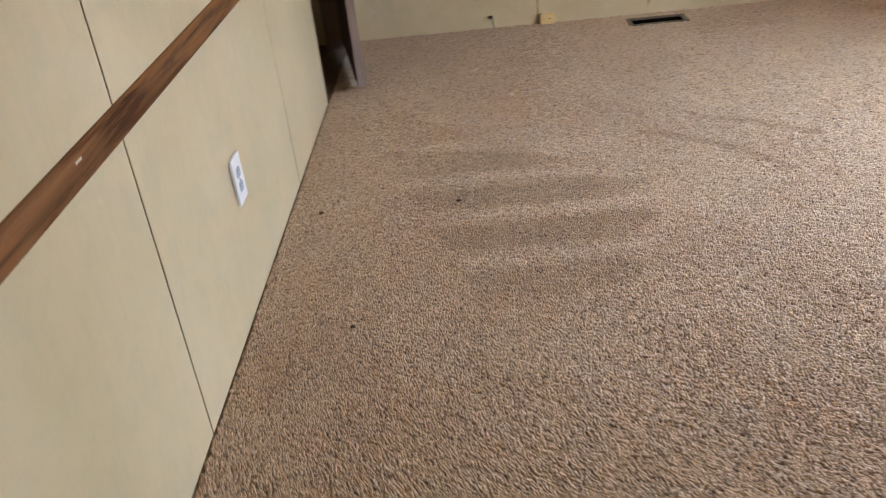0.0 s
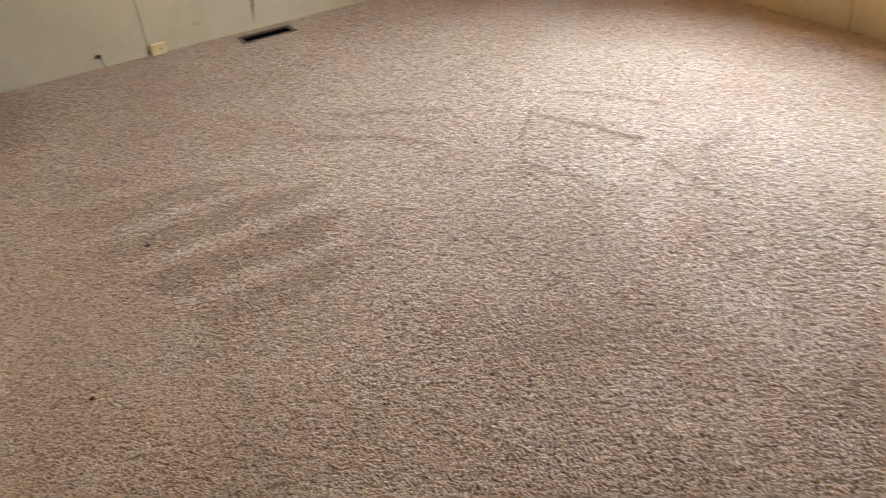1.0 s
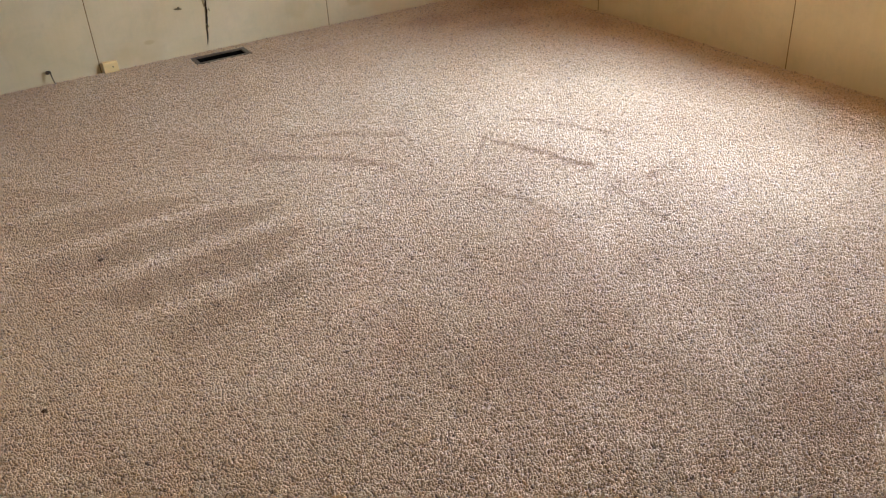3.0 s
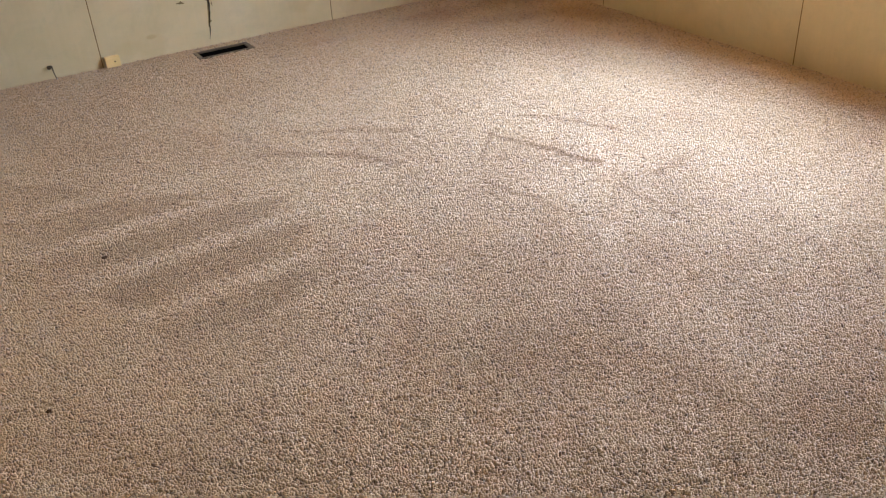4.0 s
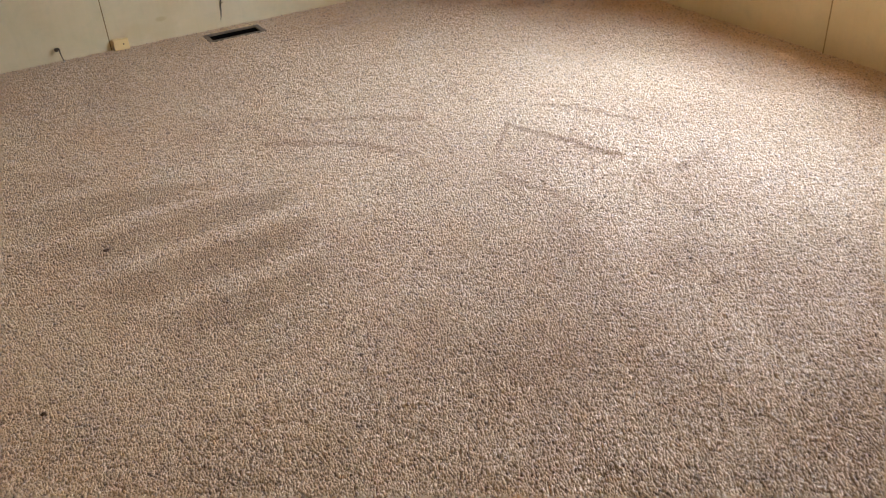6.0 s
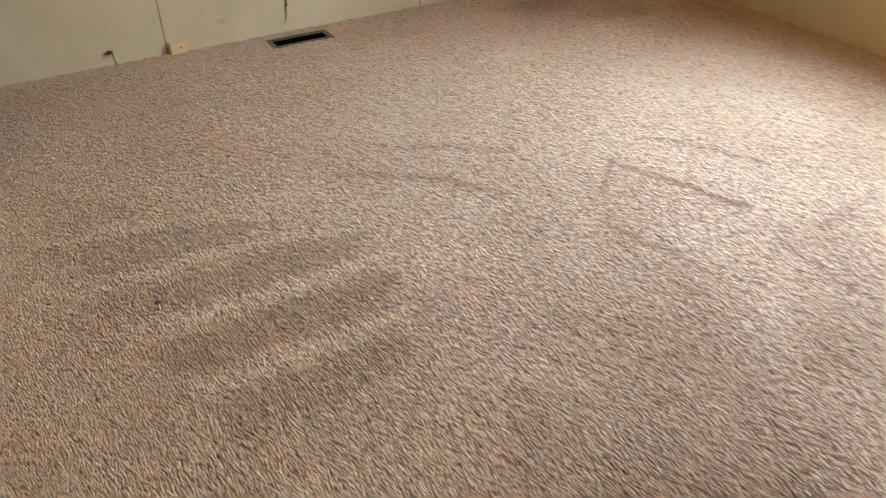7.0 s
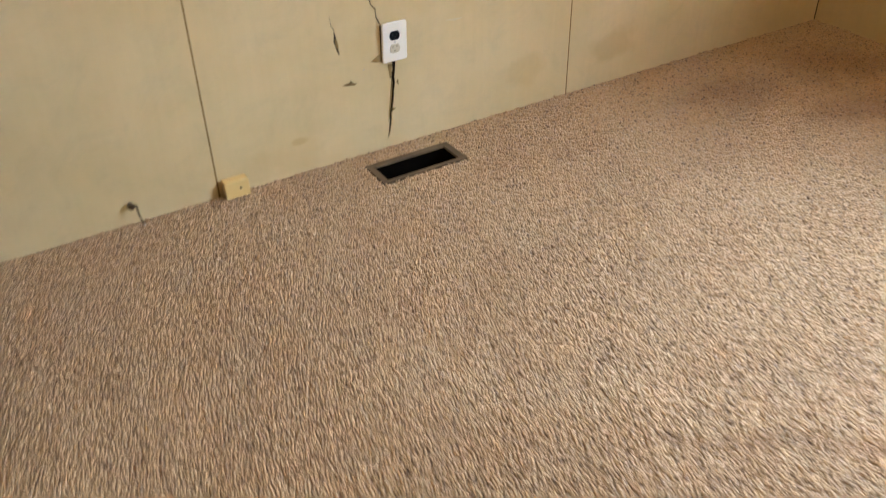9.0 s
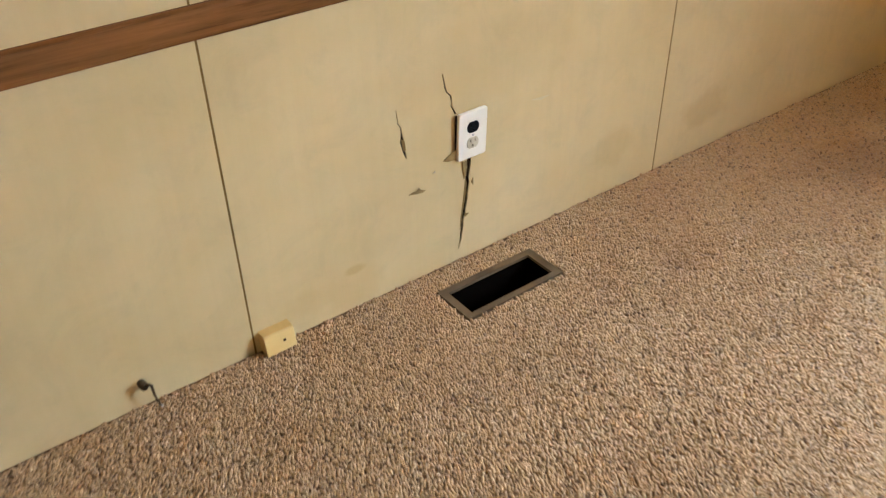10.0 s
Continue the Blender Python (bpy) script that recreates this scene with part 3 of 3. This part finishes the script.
def outlet(w, h, mats, label, shaded_gap=False):
    """A duplex outlet built facing -y with its centre at the origin: plate, two sockets, slots, screw."""
    ob = tagged(new("wall_outlet"), label, "outlet", group="wall outlets")
    faces = [[(u, v + s) for u, v in receptacle_face()] for s in (0.0195, -0.0195)]
    c, rim = 0.006, []
    for sx, sy, a0 in ((1, 1, 0), (-1, 1, 90), (-1, -1, 180), (1, -1, 270)):
        for k in range(5):
            a = radians(a0 + k * 22.5)
            rim.append((sx * (w / 2 - c) + c * math.cos(a), sy * (h / 2 - c) + c * math.sin(a)))
    bm = outline_solid([rim, *faces], 0.0075, lambda u, v, d: (u, -0.0075 + d, v))
    outer = [e for e in bm.edges if all(abs(v.co.y + 0.0075) < 1e-6 for v in e.verts)
             and all(max(abs(v.co.x) - w / 2 + c, abs(v.co.z) - h / 2 + c) > -0.0015 for v in e.verts) and len(e.link_faces) == 2
             and abs(e.link_faces[0].normal.dot(e.link_faces[1].normal)) < 0.5]
    bmesh.ops.bevel(bm, geom=outer, offset=0.003, segments=3, profile=0.6, affect='EDGES')
    part("cover_plate", bm, M_PLATE, ob)
    for s, mat, lab in ((0.0195, mats[0], mats[2]), (-0.0195, mats[1], mats[3])):
        slots = [[(sx - 0.0016, s + 0.001), (sx + 0.0016, s + 0.001), (sx + 0.0016, s + 0.0095), (sx - 0.0016, s + 0.0095)] for sx in (-0.0064, 0.0064)]
        slots.append([(0.0032 * math.cos(radians(a)), s - 0.0070 + 0.0032 * math.sin(radians(a))) for a in range(0, 360, 45)])
        body = [(u * 0.93, (v - s) * 0.93 + s) for u, v in (faces[0] if s > 0 else faces[1])]
        sock = part("socket", outline_solid([body, *slots], 0.006, lambda u, v, d: (u, -0.0085 + d, v)), mat, ob, lab)
        part("slot_back", outline_solid([body], 0.001, lambda u, v, d: (u, -0.0035 + d, v)), M_SLOT, sock)
    # Dark box put in for the shade of the gap at the plate's left.
    if shaded_gap:
        part("gap_shade", box(-w / 2 - 0.0012, w / 2 - 0.006, 0.0010, 0.0050, -h / 2 + 0.010, h / 2 - 0.006), M_SLOT, ob, "dark strip for the shaded gap behind the plate")
    part("screw", tube([(0, -0.0072, 0), (0, -0.0088, 0), (0, -0.0091, 0)], [0.0028, 0.0028, 0.0018], 12), M_STEEL, ob, "small round cover screw")
    return ob


o1 = outlet(0.079, 0.117, (M_BLACK, M_IVORY, "blackened upper socket", "ivory lower socket with dark slots"),
            "white duplex outlet with blackened upper socket on cracked panel", True)
o1.matrix_world = pose(0.5705, YN - 0.006, 0.3295, 2.5, 0, 0)
o2 = outlet(0.079, 0.124, (M_GREYP, M_GREYP, "grey upper socket", "grey lower socket"), "white duplex outlet with grey sockets on cream panel")
o2.matrix_world = pose(XW + 0.003, -2.302, 0.334, 0, 0, 90)

# floor register
reg = tagged(new("floor_register"), "brown metal floor register with open dark duct in carpet", "floor vent")
bm = outline_solid([[(REG[0], REG[2]), (REG[1], REG[2]), (REG[1], REG[3]), (REG[0], REG[3])],
                    [(REG_IN[0], REG_IN[2]), (REG_IN[1], REG_IN[2]), (REG_IN[1], REG_IN[3]), (REG_IN[0], REG_IN[3])]],
                   -0.012, lambda u, v, d: (u, v, 0.001 + d))
part("frame", bm, M_REG, reg)
bm = bmesh.new()
i0, i1, j0, j1 = REG_IN[0] + 0.0005, REG_IN[1] - 0.0005, REG_IN[2] + 0.0005, REG_IN[3] - 0.0005
ring_t = [bm.verts.new(p) for p in ((i0, j0, -0.006), (i1, j0, -0.006), (i1, j1, -0.006), (i0, j1, -0.006))]
ring_b = [bm.verts.new((v.co.x, v.co.y, -0.20)) for v in ring_t]
for k in range(4):
    bm.faces.new((ring_t[k], ring_t[(k + 1) % 4], ring_b[(k + 1) % 4], ring_b[k]))
bm.faces.new(ring_b)
part("duct", bm, M_DUCT, reg, "dark sheet metal duct below the floor")

# telephone jack block at the foot of the wall
jack = tagged(new("phone_jack"), "small yellowed plastic jack block at the wall base", "phone jack")
bm = bmesh.new()
prof = [(0.0, 0.0), (-0.035, 0.0), (-0.036, 0.003), (-0.029, 0.045), (-0.025, 0.049), (0.0, 0.049)]
e0 = [bm.verts.new((0.011, YN + p, z)) for p, z in prof]
e1 = [bm.verts.new((0.080, YN + p, z)) for p, z in prof]
for k in range(len(prof)):
    bm.faces.new((e0[k], e0[(k + 1) % len(prof)], e1[(k + 1) % len(prof)], e1[k]))
bm.faces.new(e0)
bm.faces.new(e1[::-1])
bmesh.ops.bevel(bm, geom=bm.edges[:], offset=0.0015, segments=2, profile=0.6, affect='EDGES')
part("body", bm, M_JACK, jack)
part("hole", tube([(0.055, -0.0312, 0.026), (0.055, -0.0334, 0.0256)], [0.0036, 0.0033], 12), M_SLOT, jack, "dark socket hole")

# cable stub that bends out of the wall and down to the carpet
stub = tagged(new("cable_stub"), "short dark cable stub bent from wall to carpet", "cable")
part("sheath", tube([(-0.238, 0.002, 0.052), (-0.238, -0.010, 0.054), (-0.237, -0.019, 0.056), (-0.236, -0.022, 0.057)],
                    [0.0085, 0.0092, 0.0088, 0.0045], 14), M_CABLE, stub, smooth=True)
hook = [(-0.236, -0.018, 0.056), (-0.235, -0.026, 0.063), (-0.231, -0.030, 0.066), (-0.227, -0.031, 0.062), (-0.2265, -0.031, 0.052),
        (-0.226, -0.031, 0.040), (-0.224, -0.030, 0.024), (-0.221, -0.028, 0.010), (-0.219, -0.027, 0.001)]
part("wire", tube(hook, [0.0034, 0.0034, 0.0034, 0.0034, 0.0030, 0.0026, 0.0024, 0.0023, 0.0022], 10), M_CABLE, stub, smooth=True)
part("tip", tube([(-0.2192, -0.0272, 0.002), (-0.2178, -0.0266, -0.004)], [0.0036, 0.0033], 10), M_STEEL, stub, "bare metal cable tip")


def flap(points, parent, label, mat=None):
    """A scrap of torn facing that peels off the wall: (x, z, out) corners."""
    bm = bmesh.new()
    front = [bm.verts.new((x, YN - 0.0006 - o, z)) for x, z, o in points]
    back = [bm.verts.new((x, YN - o + 0.0004, z)) for x, z, o in points]
    n = len(front)
    bm.faces.new(front)
    bm.faces.new(back[::-1])
    for k in range(n):
        bm.faces.new((front[k], front[(k + 1) % n], back[(k + 1) % n], back[k]))
    bmesh.ops.triangulate(bm, faces=bm.faces[:])
    return part("torn_flap", bm, mat or M_TORN, parent, label)


flap([(0.497, 0.282, 0.001), (0.517, 0.296, 0.004), (0.533, 0.302, 0.006), (0.533, 0.276, 0.004), (0.510, 0.277, 0.002)], wall_north, "brown torn paper flap")
flap([(0.549, 0.262, 0.002), (0.562, 0.262, 0.003), (0.560, 0.225, 0.003), (0.555, 0.215, 0.001)], wall_north, "brown torn paper strip")
flap([(0.5585, 0.214, 0.001), (0.5620, 0.205, 0.002), (0.5575, 0.165, 0.002), (0.5505, 0.128, 0.002), (0.5465, 0.095, 0.001), (0.5425, 0.080, 0.001), (0.5440, 0.105, 0.001), (0.5505, 0.150, 0.001)], wall_north, "brown torn paper strip")
flap([(0.402, 0.231, 0.001), (0.412, 0.235, 0.002), (0.423, 0.236, 0.003), (0.428, 0.243, 0.005), (0.434, 0.235, 0.004), (0.447, 0.228, 0.002), (0.440, 0.224, 0.001), (0.42, 0.227, 0.001)], wall_north, "peeled brown gouge")
flap([(0.3915, 0.372, -0.001), (0.3985, 0.368, 0.001), (0.4005, 0.345, 0.002), (0.396, 0.342, -0.001)], wall_north, "curled brown paper edge")
flap([(0.575, 0.200, 0.001), (0.580, 0.212, 0.003), (0.582, 0.190, 0.001)], wall_north, "small torn scrap")
flap([(0.553, 0.124, 0.001), (0.566, 0.121, 0.005), (0.557, 0.112, 0.002)], wall_north, "small torn scrap")
flap([(0.468, 0.262, 0.001), (0.474, 0.268, 0.002), (0.476, 0.261, 0.001)], wall_north, "pale nick in the facing", M_CHIP)
flap([(0.750, 0.352, 0.0004), (0.775, 0.352, 0.001), (0.806, 0.349, 0.0006), (0.780, 0.343, 0.0008)], wall_north, "pale scuffed scrape", M_SCUFF)

# debris on the carpet


def crumb(x, y, size, seed, label):
    rnd = random.Random(seed)
    bm = bmesh.new()
    bmesh.ops.create_icosphere(bm, subdivisions=2, radius=size)
    for v in bm.verts:
        v.co = Vector((v.co.x * rnd.uniform(0.8, 1.5), v.co.y * rnd.uniform(0.7, 1.2), v.co.z * 0.5 * rnd.uniform(0.7, 1.2)))
    ob = part("crumb", bm, M_LINT)
    ob.location = (x, y, 0.0005)
    return tagged(ob, label, "debris", group="carpet debris")


crumb(-0.412, -1.869, 0.0085, 1, "small dark brown crumb on the carpet")
crumb(-0.848, -1.874, 0.0085, 2, "small dark crumb on carpet beside the wall")
crumb(-0.683, -2.513, 0.0060, 3, "tiny dark crumb on the beige carpet")
